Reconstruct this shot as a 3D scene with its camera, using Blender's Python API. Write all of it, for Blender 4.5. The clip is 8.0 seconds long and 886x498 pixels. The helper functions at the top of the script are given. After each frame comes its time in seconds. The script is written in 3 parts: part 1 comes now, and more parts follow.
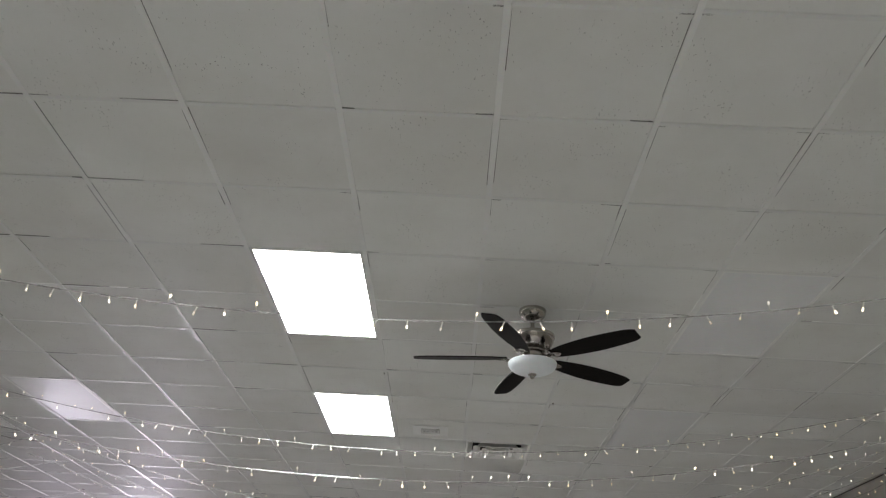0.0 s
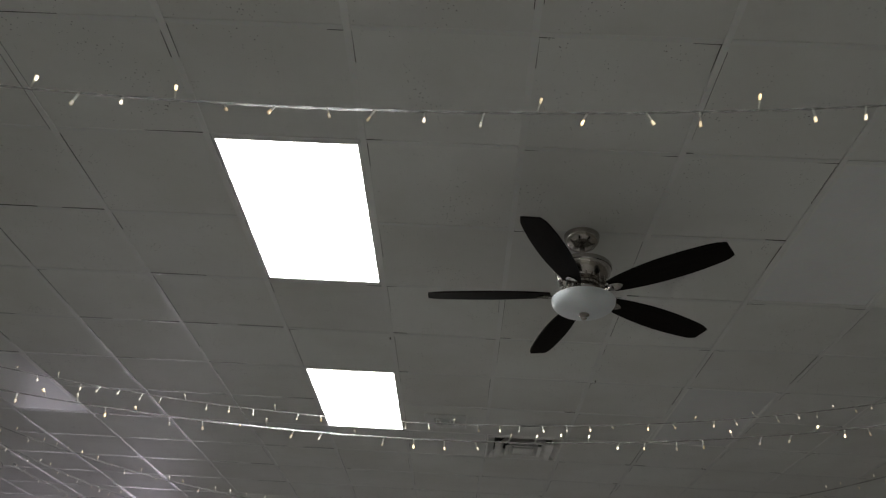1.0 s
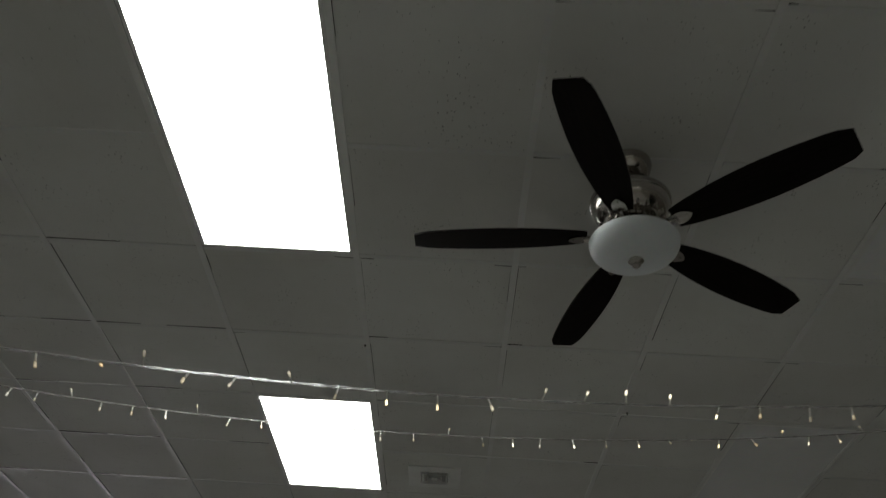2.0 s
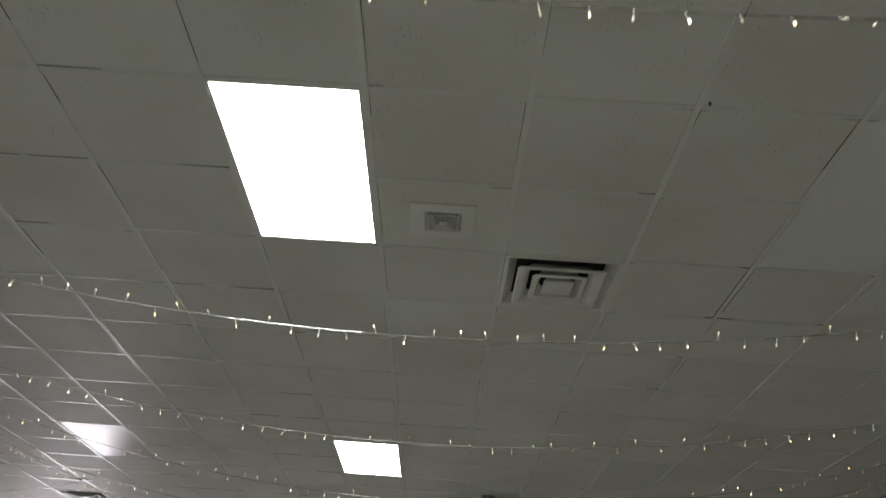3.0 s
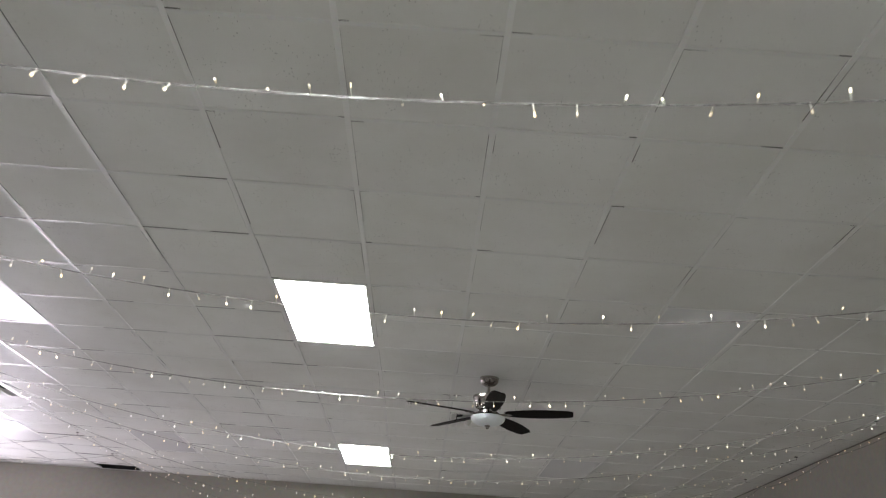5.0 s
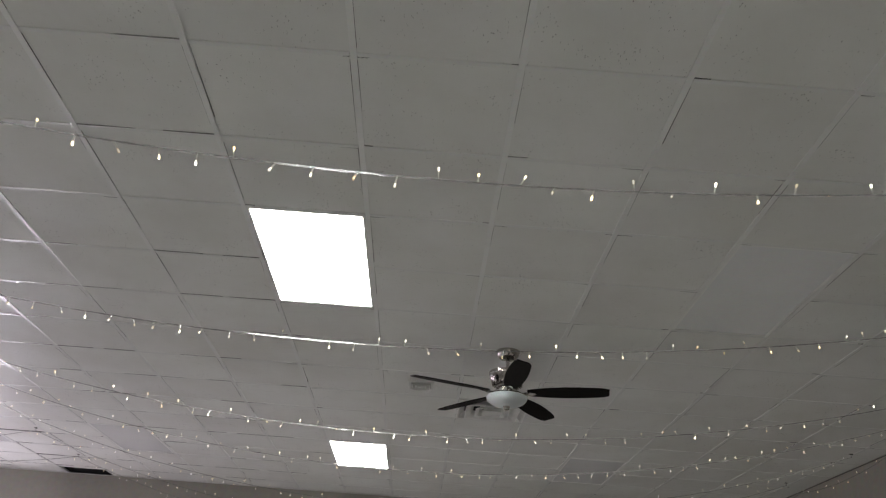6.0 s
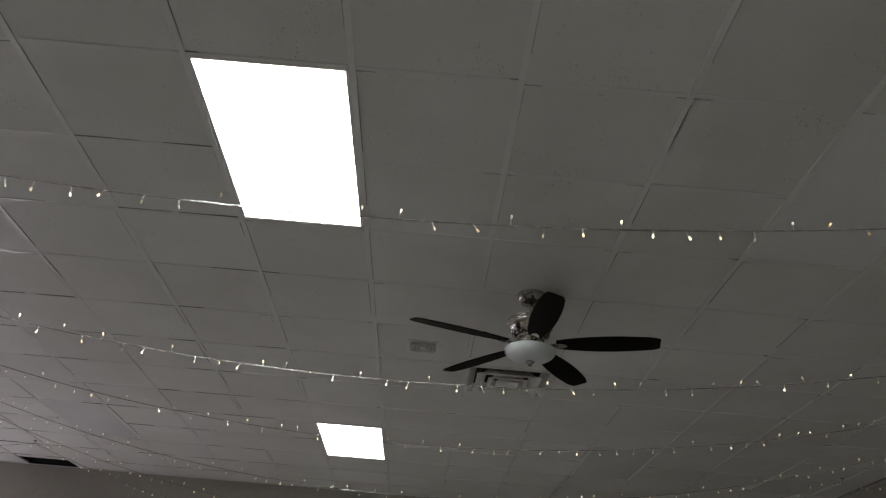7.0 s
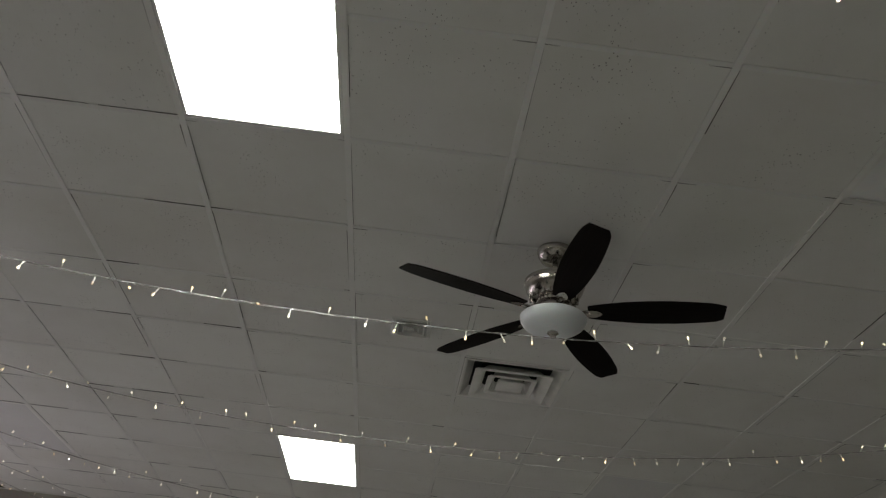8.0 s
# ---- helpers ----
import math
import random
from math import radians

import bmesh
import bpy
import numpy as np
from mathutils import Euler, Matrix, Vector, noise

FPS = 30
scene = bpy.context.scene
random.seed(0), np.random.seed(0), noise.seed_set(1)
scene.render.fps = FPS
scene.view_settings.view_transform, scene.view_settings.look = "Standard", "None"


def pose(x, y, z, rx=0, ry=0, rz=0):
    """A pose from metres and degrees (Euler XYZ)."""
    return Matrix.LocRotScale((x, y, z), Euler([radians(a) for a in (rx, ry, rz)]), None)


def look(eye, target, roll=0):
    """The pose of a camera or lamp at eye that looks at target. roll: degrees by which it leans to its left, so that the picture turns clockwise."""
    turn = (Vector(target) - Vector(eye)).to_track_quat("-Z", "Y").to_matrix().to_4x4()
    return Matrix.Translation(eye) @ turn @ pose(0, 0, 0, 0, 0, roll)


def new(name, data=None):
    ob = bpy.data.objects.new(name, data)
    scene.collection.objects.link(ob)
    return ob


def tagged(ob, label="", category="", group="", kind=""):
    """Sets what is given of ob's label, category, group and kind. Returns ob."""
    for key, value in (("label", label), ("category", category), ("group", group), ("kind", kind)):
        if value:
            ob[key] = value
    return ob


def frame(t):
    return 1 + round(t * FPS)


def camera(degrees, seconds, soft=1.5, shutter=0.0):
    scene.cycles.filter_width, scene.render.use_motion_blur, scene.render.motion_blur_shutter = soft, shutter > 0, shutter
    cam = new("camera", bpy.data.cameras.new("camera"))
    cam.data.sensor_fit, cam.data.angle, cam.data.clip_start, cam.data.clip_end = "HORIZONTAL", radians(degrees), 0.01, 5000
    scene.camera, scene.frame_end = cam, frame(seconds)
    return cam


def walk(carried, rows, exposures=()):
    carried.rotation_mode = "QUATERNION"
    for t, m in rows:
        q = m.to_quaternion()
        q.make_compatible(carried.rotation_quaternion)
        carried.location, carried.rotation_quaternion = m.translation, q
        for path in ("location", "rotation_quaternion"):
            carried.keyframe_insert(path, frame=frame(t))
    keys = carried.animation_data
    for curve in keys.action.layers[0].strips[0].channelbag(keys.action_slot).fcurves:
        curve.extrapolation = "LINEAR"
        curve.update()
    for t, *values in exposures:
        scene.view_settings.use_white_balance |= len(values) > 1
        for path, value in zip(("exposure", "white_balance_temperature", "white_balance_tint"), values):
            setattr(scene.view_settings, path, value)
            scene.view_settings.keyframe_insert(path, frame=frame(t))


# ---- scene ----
cam = camera(55.4, 8.0, soft=1.2, shutter=0.2)
PATH = [
    (0, (1.109, -11.196, 1.453), (1.065, -9.417, 2.367), 3.4),
    (0.5, (1.11, -10.612, 1.437), (1.055, -8.841, 2.364), 3.2),
    (1, (1.048, -9.949, 1.454), (0.98, -8.209, 2.437), 3.8),
    (1.2, (1.047, -9.711, 1.472), (0.985, -8.018, 2.534), 3.7),
    (2.3, (1.0, -8.291, 1.49), (0.948, -6.696, 2.695), 4.3),
    (2.5, (0.962, -8.006, 1.455), (0.918, -6.35, 2.575), 4.0),
    (2.7, (0.953, -7.768, 1.448), (0.916, -6.040, 2.454), 4.1),
    (3, (0.978, -7.331, 1.433), (0.95, -5.569, 2.379), 4.1),
    (3.5, (0.927, -6.694, 1.424), (0.903, -4.884, 2.275), 4.0),
    (4, (1.0, -6.067, 1.436), (0.984, -4.249, 2.27), 4.1),
    (4.5, (0.984, -5.429, 1.44), (0.975, -3.612, 2.275), 4.0),
    (5, (1.041, -4.812, 1.459), (1.044, -2.996, 2.297), 4.0),
    (5.2, (1.024, -4.555, 1.439), (1.029, -2.741, 2.281), 4.1),
    (6.3, (0.958, -3.275, 1.465), (0.971, -1.485, 2.358), 4.1),
    (6.5, (0.955, -2.992, 1.473), (0.964, -1.204, 2.369), 4.2),
    (7, (0.987, -2.41, 1.471), (0.989, -0.629, 2.382), 4.8),
    (7.5, (0.945, -1.794, 1.483), (0.954, -0.04, 2.444), 5.5),
    (8, (0.96, -1.264, 1.505), (0.992, 0.454, 2.527), 6.6),
]

# exposure follows how much of a bright panel fills the view
EXPOSURES = [(0.0, 0.48, 6350, 13), (0.5, -0.12, 6440, 11), (1.0, -0.71, 6440, 11), (1.2, -0.90, 6480, 9), (2.3, -1.40, 6600, 6), (2.5, -1.15, 6700, 5), (3.0, -0.44, 6750, 4), (3.5, 0.22, 6550, 8), (4.0, 0.50, 6500, 11), (4.5, 0.58, 6470, 10), (5.0, 0.57, 6430, 10), (5.2, 0.50, 6470, 11), (6.3, -0.01, 6460, 10), (6.5, -0.25, 6500, 10), (7.0, -0.63, 6600, 9), (7.5, -0.65, 6650, 8), (8.0, -0.50, 6750, 6)]
walk(cam, [(t, look(eye, target, roll)) for t, eye, target, roll in PATH], EXPOSURES)

# ---------------------------------------------------------------- plan
T = 0.61                      # ceiling module (two feet)
H = 3.40                      # ceiling height
XL, XR = -6.50, 5.13          # side walls
YB, YF = -17.0, 7.80          # back and end walls
WALL = 0.16
LIT_ROWS = (-28, -20, -12, -8, 0, 8)     # first row of each lit panel, in column 0; -28 and -20 are unseen, added
LEFT_ROWS = (-12, -8, 0, 8)              # unlit panels in column -4
SIDE_ROWS = (8,)                         # unlit panel in column -7
RIGHT_ROWS = (-12, -8, 0, 8)             # unlit panels in column 4
REAR_FILL_ROWS = (-28, -20)                   # unseen lit panels in column 4, added behind the start to brighten the right
VENTS = ((2, -6), (2, 5), (-6, 5))       # column and row of the air diffusers
GRILLES = ((1, -7, 0.152), (1, 4, 0.102))       # column, row and half-width of the plate
FANS = ((1.537, -6.685, 29.0), (1.50, 1.82, 56.0))
# strands: y at x = 0, drift of y along x, then place, height and curvature of the lowest point
STRANDS = ((-10.90, 0.0, 0.85, 2.580, 0.048), (-8.64, -0.008, 0.80, 2.494, 0.0535), (-7.25, 0.113, 0.52, 2.286, 0.0496),
           (-6.12, 0.063, 0.56, 2.693, 0.0424), (-4.58, -0.003, 0.89, 2.554, 0.0536), (-3.19, -0.057, 1.03, 2.540, 0.0513),
           (-1.83, 0.034, 0.85, 2.559, 0.0491), (-0.30, -0.011, 0.72, 2.626, 0.0411), (1.00, -0.013, 0.88, 2.574, 0.0468),
           (2.36, -0.013, 0.90, 2.651, 0.0455), (3.90, 0.0, 0.88, 2.655, 0.0455), (5.28, 0.0, 0.86, 2.660, 0.0455), (6.55, 0.0, 0.86, 2.660, 0.0455))

# ---------------------------------------------------------------- world and daylight
world = bpy.data.worlds.new("sky")
scene.world = world
world.use_nodes = True
wn = world.node_tree.nodes
sky = wn.new("ShaderNodeTexSky")
sky.sky_type = "NISHITA"
sky.sun_disc = False
sky.sun_elevation, sky.sun_rotation = radians(35), radians(90)
wn["Background"].inputs["Strength"].default_value = 0.10
world.node_tree.links.new(sky.outputs["Color"], wn["Background"].inputs["Color"])

PANEL_POWER = 26.0
DOOR_WATTS, WINDOW_WATTS = 62.0, 56.0
DOOR_X0, DOOR_X1, DOOR_Z1 = -6.20, -4.90, 2.70
WIN_Y0, WIN_Y1, WIN_Z0, WIN_Z1 = 3.9, 7.3, 0.55, 1.92


def daylight(name, width, height, watts, eye, target):
    lamp = bpy.data.lights.new(name, "AREA")
    lamp.shape, lamp.size, lamp.size_y = "RECTANGLE", width, height
    lamp.energy, lamp.color = watts, (1.0, 0.90, 1.03)
    new(name, lamp).matrix_world = look(eye, target)


DX, WY, WZ = (DOOR_X0 + DOOR_X1) / 2, (WIN_Y0 + WIN_Y1) / 2, (WIN_Z0 + WIN_Z1) / 2
daylight("door_daylight", DOOR_X1 - DOOR_X0 - 0.1, DOOR_Z1 - 1.10, DOOR_WATTS, (DX, YF + 0.10, 0.52 + DOOR_Z1 / 2), (DX, 0, 0.52 + DOOR_Z1 / 2))
daylight("window_daylight", WIN_Y1 - WIN_Y0 - 0.1, WIN_Z1 - WIN_Z0 - 0.1, WINDOW_WATTS, (XL - 0.10, WY, WZ), (5, WY, WZ))


# ---------------------------------------------------------------- materials
def material(name):
    m = bpy.data.materials.new(name)
    m.use_nodes = True
    return m, m.node_tree.nodes, m.node_tree.links, m.node_tree.nodes["Principled BSDF"]


def noise_tex(n, l, scale, detail=4.0, rough=0.6, coord=None):
    tex = n.new("ShaderNodeTexNoise")
    tex.inputs["Scale"].default_value = scale
    tex.inputs["Detail"].default_value = detail
    tex.inputs["Roughness"].default_value = rough
    if coord is not None:
        l.new(coord, tex.inputs["Vector"])
    return tex


def ramp(n, l, src, stops):
    r = n.new("ShaderNodeValToRGB")
    while len(r.color_ramp.elements) < len(stops):
        r.color_ramp.elements.new(0.5)
    for e, (pos, col) in zip(r.color_ramp.elements, stops):
        e.position = pos
        e.color = (*col, 1) if len(col) == 3 else col
    l.new(src, r.inputs["Fac"])
    return r


def mix(n, l, mode, fac, a, b):
    x = n.new("ShaderNodeMix")
    x.data_type, x.blend_type = "RGBA", mode
    for key, v in ((0, fac), (6, a), (7, b)):
        if isinstance(v, (int, float)):
            x.inputs[key].default_value = v
        elif isinstance(v, tuple):
            x.inputs[key].default_value = (*v, 1)
        else:
            l.new(v, x.inputs[key])
    return x.outputs[2]


def bump(n, l, bsdf, height, strength, dist):
    b = n.new("ShaderNodeBump")
    b.inputs["Strength"].default_value = strength
    b.inputs["Distance"].default_value = dist
    l.new(height, b.inputs["Height"])
    l.new(b.outputs["Normal"], bsdf.inputs["Normal"])


def simple(name, colour, rough, metal=0.0, vary=0.12, scale=9.0, relief=0.0, spec=0.5):
    m, n, l, b = material(name)
    co = n.new("ShaderNodeTexCoord").outputs["Object"]
    big = noise_tex(n, l, scale, 5, 0.6, co)
    fine = noise_tex(n, l, scale * 14, 3, 0.6, co)
    lo = tuple(c * (1 - vary) for c in colour)
    hi = tuple(min(1, c * (1 + vary * 0.7)) for c in colour)
    r = ramp(n, l, big.outputs["Fac"], ((0.3, lo), (0.7, hi)))
    c = mix(n, l, "OVERLAY", 0.18, r.outputs["Color"], fine.outputs["Color"])
    l.new(c, b.inputs["Base Color"])
    b.inputs["Roughness"].default_value = rough
    b.inputs["Metallic"].default_value = metal
    b.inputs["Specular IOR Level"].default_value = spec
    if relief:
        bump(n, l, b, fine.outputs["Fac"], 0.4, relief)
    return m


def tile_material():
    """Painted mineral-fibre lay-in tile: off-white, pinholes and fissures, a slight sheen."""
    m, n, l, b = material("ceiling_tile_paint")
    co = n.new("ShaderNodeTexCoord").outputs["Object"]
    geo = n.new("ShaderNodeNewGeometry")
    each = ramp(n, l, geo.outputs["Random Per Island"], ((0.0, (0.703, 0.703, 0.683)), (0.5, (0.722, 0.725, 0.704)), (1.0, (0.742, 0.748, 0.726))))
    big = noise_tex(n, l, 1.3, 5, 0.6, co)
    stain = ramp(n, l, big.outputs["Fac"], ((0.30, (0.90, 0.89, 0.87)), (0.62, (1, 1, 1))))
    c = mix(n, l, "MULTIPLY", 1.0, each.outputs["Color"], stain.outputs["Color"])
    # pinholes gathered in drifts
    vor = n.new("ShaderNodeTexVoronoi")
    vor.inputs["Scale"].default_value = 62
    vor.inputs["Randomness"].default_value = 1.0
    l.new(co, vor.inputs["Vector"])
    drift = noise_tex(n, l, 5.5, 3, 0.6, co)
    size = n.new("ShaderNodeMapRange")
    size.inputs[1].default_value, size.inputs[2].default_value = 0.42, 0.70
    size.inputs[3].default_value, size.inputs[4].default_value = 0.035, 0.185
    l.new(drift.outputs["Fac"], size.inputs[0])
    hole = n.new("ShaderNodeMath")
    hole.operation = "LESS_THAN"
    l.new(vor.outputs["Distance"], hole.inputs[0])
    l.new(size.outputs[0], hole.inputs[1])
    faint = n.new("ShaderNodeMath")
    faint.operation = "MULTIPLY"
    faint.inputs[1].default_value = 0.86
    l.new(hole.outputs[0], faint.inputs[0])
    c = mix(n, l, "MIX", faint.outputs[0], c, (0.16, 0.15, 0.14))
    l.new(c, b.inputs["Base Color"])
    b.inputs["Roughness"].default_value = 0.50
    b.inputs["Specular IOR Level"].default_value = 0.04
    fine = noise_tex(n, l, 160, 3, 0.6, co)
    mid = noise_tex(n, l, 3.0, 3, 0.5, co)
    add = n.new("ShaderNodeMath")
    add.operation = "MULTIPLY_ADD"
    add.inputs[1].default_value = 2.0
    l.new(mid.outputs["Fac"], add.inputs[0])
    l.new(fine.outputs["Fac"], add.inputs[2])
    bump(n, l, b, add.outputs[0], 0.35, 0.0012)
    return m


def panel_material(power):
    """Back-lit flat panel."""
    m, n, l, b = material("lit_panel")
    b.inputs["Base Color"].default_value = (0.8, 0.8, 0.8, 1)
    b.inputs["Roughness"].default_value = 0.35
    b.inputs["Emission Color"].default_value = (0.975, 1.0, 0.955, 1)
    b.inputs["Emission Strength"].default_value = power
    return m


def wood_material():
    m, n, l, b = material("espresso_blade")
    co = n.new("ShaderNodeTexCoord").outputs["Object"]
    mp = n.new("ShaderNodeMapping")
    mp.inputs["Scale"].default_value = (2.0, 30.0, 8.0)
    l.new(co, mp.inputs["Vector"])
    g = noise_tex(n, l, 3.0, 6, 0.65, mp.outputs["Vector"])
    r = ramp(n, l, g.outputs["Fac"], ((0.25, (0.005, 0.0038, 0.0034)), (0.75, (0.012, 0.009, 0.0075))))
    l.new(r.outputs["Color"], b.inputs["Base Color"])
    b.inputs["Roughness"].default_value = 0.52
    b.inputs["Specular IOR Level"].default_value = 0.05
    bump(n, l, b, g.outputs["Fac"], 0.15, 0.0008)
    return m


def nickel_material():
    m, n, l, b = material("brushed_nickel")
    co = n.new("ShaderNodeTexCoord").outputs["Object"]
    mp = n.new("ShaderNodeMapping")
    mp.inputs["Scale"].default_value = (4.0, 4.0, 160.0)
    l.new(co, mp.inputs["Vector"])
    g = noise_tex(n, l, 4.0, 4, 0.6, mp.outputs["Vector"])
    r = ramp(n, l, g.outputs["Fac"], ((0.2, (0.34, 0.315, 0.29)), (0.8, (0.56, 0.53, 0.50))))
    l.new(r.outputs["Color"], b.inputs["Base Color"])
    q = ramp(n, l, g.outputs["Fac"], ((0.2, (0.13,) * 3), (0.8, (0.24,) * 3)))
    l.new(q.outputs["Color"], b.inputs["Roughness"])
    b.inputs["Metallic"].default_value = 1.0
    return m


def glass_material():
    m, n, l, b = material("window_glass")
    b.inputs["Base Color"].default_value = (0.95, 0.97, 0.97, 1)
    b.inputs["Roughness"].default_value = 0.02
    b.inputs["Transmission Weight"].default_value = 1.0
    return m


def bulb_material():
    m, n, l, b = material("warm_led")
    info = n.new("ShaderNodeObjectInfo")
    r = ramp(n, l, info.outputs["Random"], ((0.0, (1.0, 0.64, 0.26)), (0.40, (1.0, 0.79, 0.48)), (1.0, (1.0, 0.92, 0.75))))
    l.new(r.outputs["Color"], b.inputs["Emission Color"])
    # each lamp shines with its own strength, most of them weakly
    spread = n.new("ShaderNodeMath")
    spread.operation = "MULTIPLY"
    spread.inputs[1].default_value = 37.0
    l.new(info.outputs["Random"], spread.inputs[0])
    part_of = n.new("ShaderNodeMath")
    part_of.operation = "FRACT"
    l.new(spread.outputs[0], part_of.inputs[0])
    skew = n.new("ShaderNodeMath")
    skew.operation = "POWER"
    skew.inputs[1].default_value = 1.8
    l.new(part_of.outputs[0], skew.inputs[0])
    s = n.new("ShaderNodeMapRange")
    s.inputs[3].default_value, s.inputs[4].default_value = 0.40, 7.5
    l.new(skew.outputs[0], s.inputs[0])
    l.new(s.outputs[0], b.inputs["Emission Strength"])
    b.inputs["Base Color"].default_value = (0.9, 0.86, 0.75, 1)
    b.inputs["Roughness"].default_value = 0.15
    return m


M_TILE = tile_material()
M_TEE = simple("painted_tee_bar", (0.757, 0.757, 0.739), 0.34, 0.0, 0.06, 4.0, 0.0002, 0.40)
# cross tees a little darker than main tees, close to the tile colour
M_CROSS = simple("darker_cross_bar", (0.708, 0.708, 0.690), 0.34, 0.0, 0.06, 4.0, 0.0002, 0.40)
for bar in (M_TEE, M_CROSS):
    enamel = bar.node_tree.nodes["Principled BSDF"]
    enamel.inputs["Coat Weight"].default_value = 0.60
    enamel.inputs["Coat Roughness"].default_value = 0.26
    enamel.inputs["Coat IOR"].default_value = 1.5
M_GAP_SHADE = simple("dark_joint_and_shadow", (0.055, 0.052, 0.048), 0.9)
M_LIT = panel_material(PANEL_POWER)
M_DIFF = simple("acrylic_diffuser", (0.80, 0.805, 0.81), 0.24, 0.0, 0.03, 2.0, 0.0, 0.5)
M_TRIM = simple("white_panel_frame", (0.72, 0.72, 0.70), 0.35, 0.0, 0.05)
M_VENT = simple("off_white_vent_paint", (0.76, 0.75, 0.725), 0.42, 0.0, 0.14, 6.0, 0.0003)
M_THROAT = simple("grey_grille_throat", (0.46, 0.455, 0.44), 0.6)
# near black: the shade inside recesses put into the colour
M_RECESS = simple("recess_shade", (0.02, 0.02, 0.02), 0.85)
M_BLADE = wood_material()
M_NICKEL = nickel_material()
M_BOWL = simple("frosted_bowl_glass", (0.74, 0.775, 0.80), 0.28, 0.0, 0.05, 5.0, 0.0, 0.5)
M_WIRE = simple("clear_wire", (0.62, 0.62, 0.60), 0.14, 0.0, 0.2, 30.0, 0.0, 0.8)
for node in M_WIRE.node_tree.nodes:
    if node.type == "BSDF_PRINCIPLED":
        node.inputs["Transmission Weight"].default_value = 0.66
        node.inputs["IOR"].default_value = 1.22
M_SOCKET = simple("clear_socket", (0.66, 0.65, 0.61), 0.12, 0.0, 0.1, 30.0, 0.0, 0.8)
M_BULB = bulb_material()
M_HOOK = simple("dark_steel_hook", (0.04, 0.035, 0.03), 0.45, 0.6)
M_WALL = simple("beige_wall_paint", (0.295, 0.28, 0.246), 0.6, 0.0, 0.06, 1.2, 0.0006)
M_GREEN = simple("green_banner_cloth", (0.006, 0.050, 0.026), 0.55, 0.0, 0.12, 1.5, 0.0005)
M_SIGN = simple("white_sign_board", (0.62, 0.62, 0.65), 0.4, 0.0, 0.04)
M_FLOOR = simple("vinyl_floor", (0.37, 0.36, 0.345), 0.4, 0.0, 0.15, 1.0)
M_DARKTRIM = simple("dark_wall_trim", (0.05, 0.045, 0.04), 0.5)
M_FRAME = simple("aluminium_frame", (0.45, 0.45, 0.45), 0.35, 0.9)
M_GLASS = glass_material()
M_PLENUM = simple("plenum_shade", (0.015, 0.015, 0.015), 0.9)


# ---------------------------------------------------------------- mesh helpers
def to_mesh(bm, name, *mats, smooth=None):
    me = bpy.data.meshes.new(name)
    bm.normal_update()
    if smooth is not None:
        for f in bm.faces:
            f.smooth = True
        for e in bm.edges:
            if len(e.link_faces) == 2 and e.calc_face_angle(0) > radians(smooth):
                e.smooth = False
    bm.to_mesh(me)
    bm.free()
    for m in mats:
        me.materials.append(m)
    return me


def part(name, bm, mat, parent=None, label="", smooth=None):
    ob = new(name, to_mesh(bm, name, mat, smooth=smooth))
    if parent is not None:
        ob.parent = parent
    if label:
        tagged(ob, label)
    return ob


def add_box(bm, x0, x1, y0, y1, z0, z1):
    v = [bm.verts.new(p) for p in ((x0, y0, z0), (x1, y0, z0), (x1, y1, z0), (x0, y1, z0), (x0, y0, z1), (x1, y0, z1), (x1, y1, z1), (x0, y1, z1))]
    for q in ((3, 2, 1, 0), (4, 5, 6, 7), (0, 1, 5, 4), (1, 2, 6, 5), (2, 3, 7, 6), (3, 0, 4, 7)):
        bm.faces.new([v[i] for i in q])
    return v


def box(*a):
    bm = bmesh.new()
    add_box(bm, *a)
    return bm


def bevelled(bm, w, seg=1):
    bmesh.ops.bevel(bm, geom=list(bm.edges), offset=w, segments=seg, affect="EDGES")
    return bm


def add_lathe(bm, profile, n=40):
    """profile: radius and height, from one end to the other."""
    rings = []
    for r, z in profile:
        if r < 1e-5:
            rings.append([bm.verts.new((0, 0, z))])
        else:
            rings.append([bm.verts.new((r * math.cos(2 * math.pi * i / n), r * math.sin(2 * math.pi * i / n), z)) for i in range(n)])
    for a, b in zip(rings, rings[1:]):
        for i in range(n):
            j = (i + 1) % n
            q = [a[i % len(a)], a[j % len(a)], b[j % len(b)], b[i % len(b)]]
            u = list(dict.fromkeys(q))
            if len(u) >= 3:
                bm.faces.new(u)
    bmesh.ops.recalc_face_normals(bm, faces=bm.faces)


def lathe(profile, n=40):
    bm = bmesh.new()
    add_lathe(bm, profile, n)
    return bm


def add_square_rings(bm, rings):
    """Skin through concentric squares given as half-size and height."""
    vs = [[bm.verts.new((sx * a, sy * a, z)) for sx, sy in ((-1, -1), (1, -1), (1, 1), (-1, 1))] for a, z in rings]
    for p, q in zip(vs, vs[1:]):
        for i in range(4):
            j = (i + 1) % 4
            bm.faces.new((p[i], p[j], q[j], q[i]))
    return vs


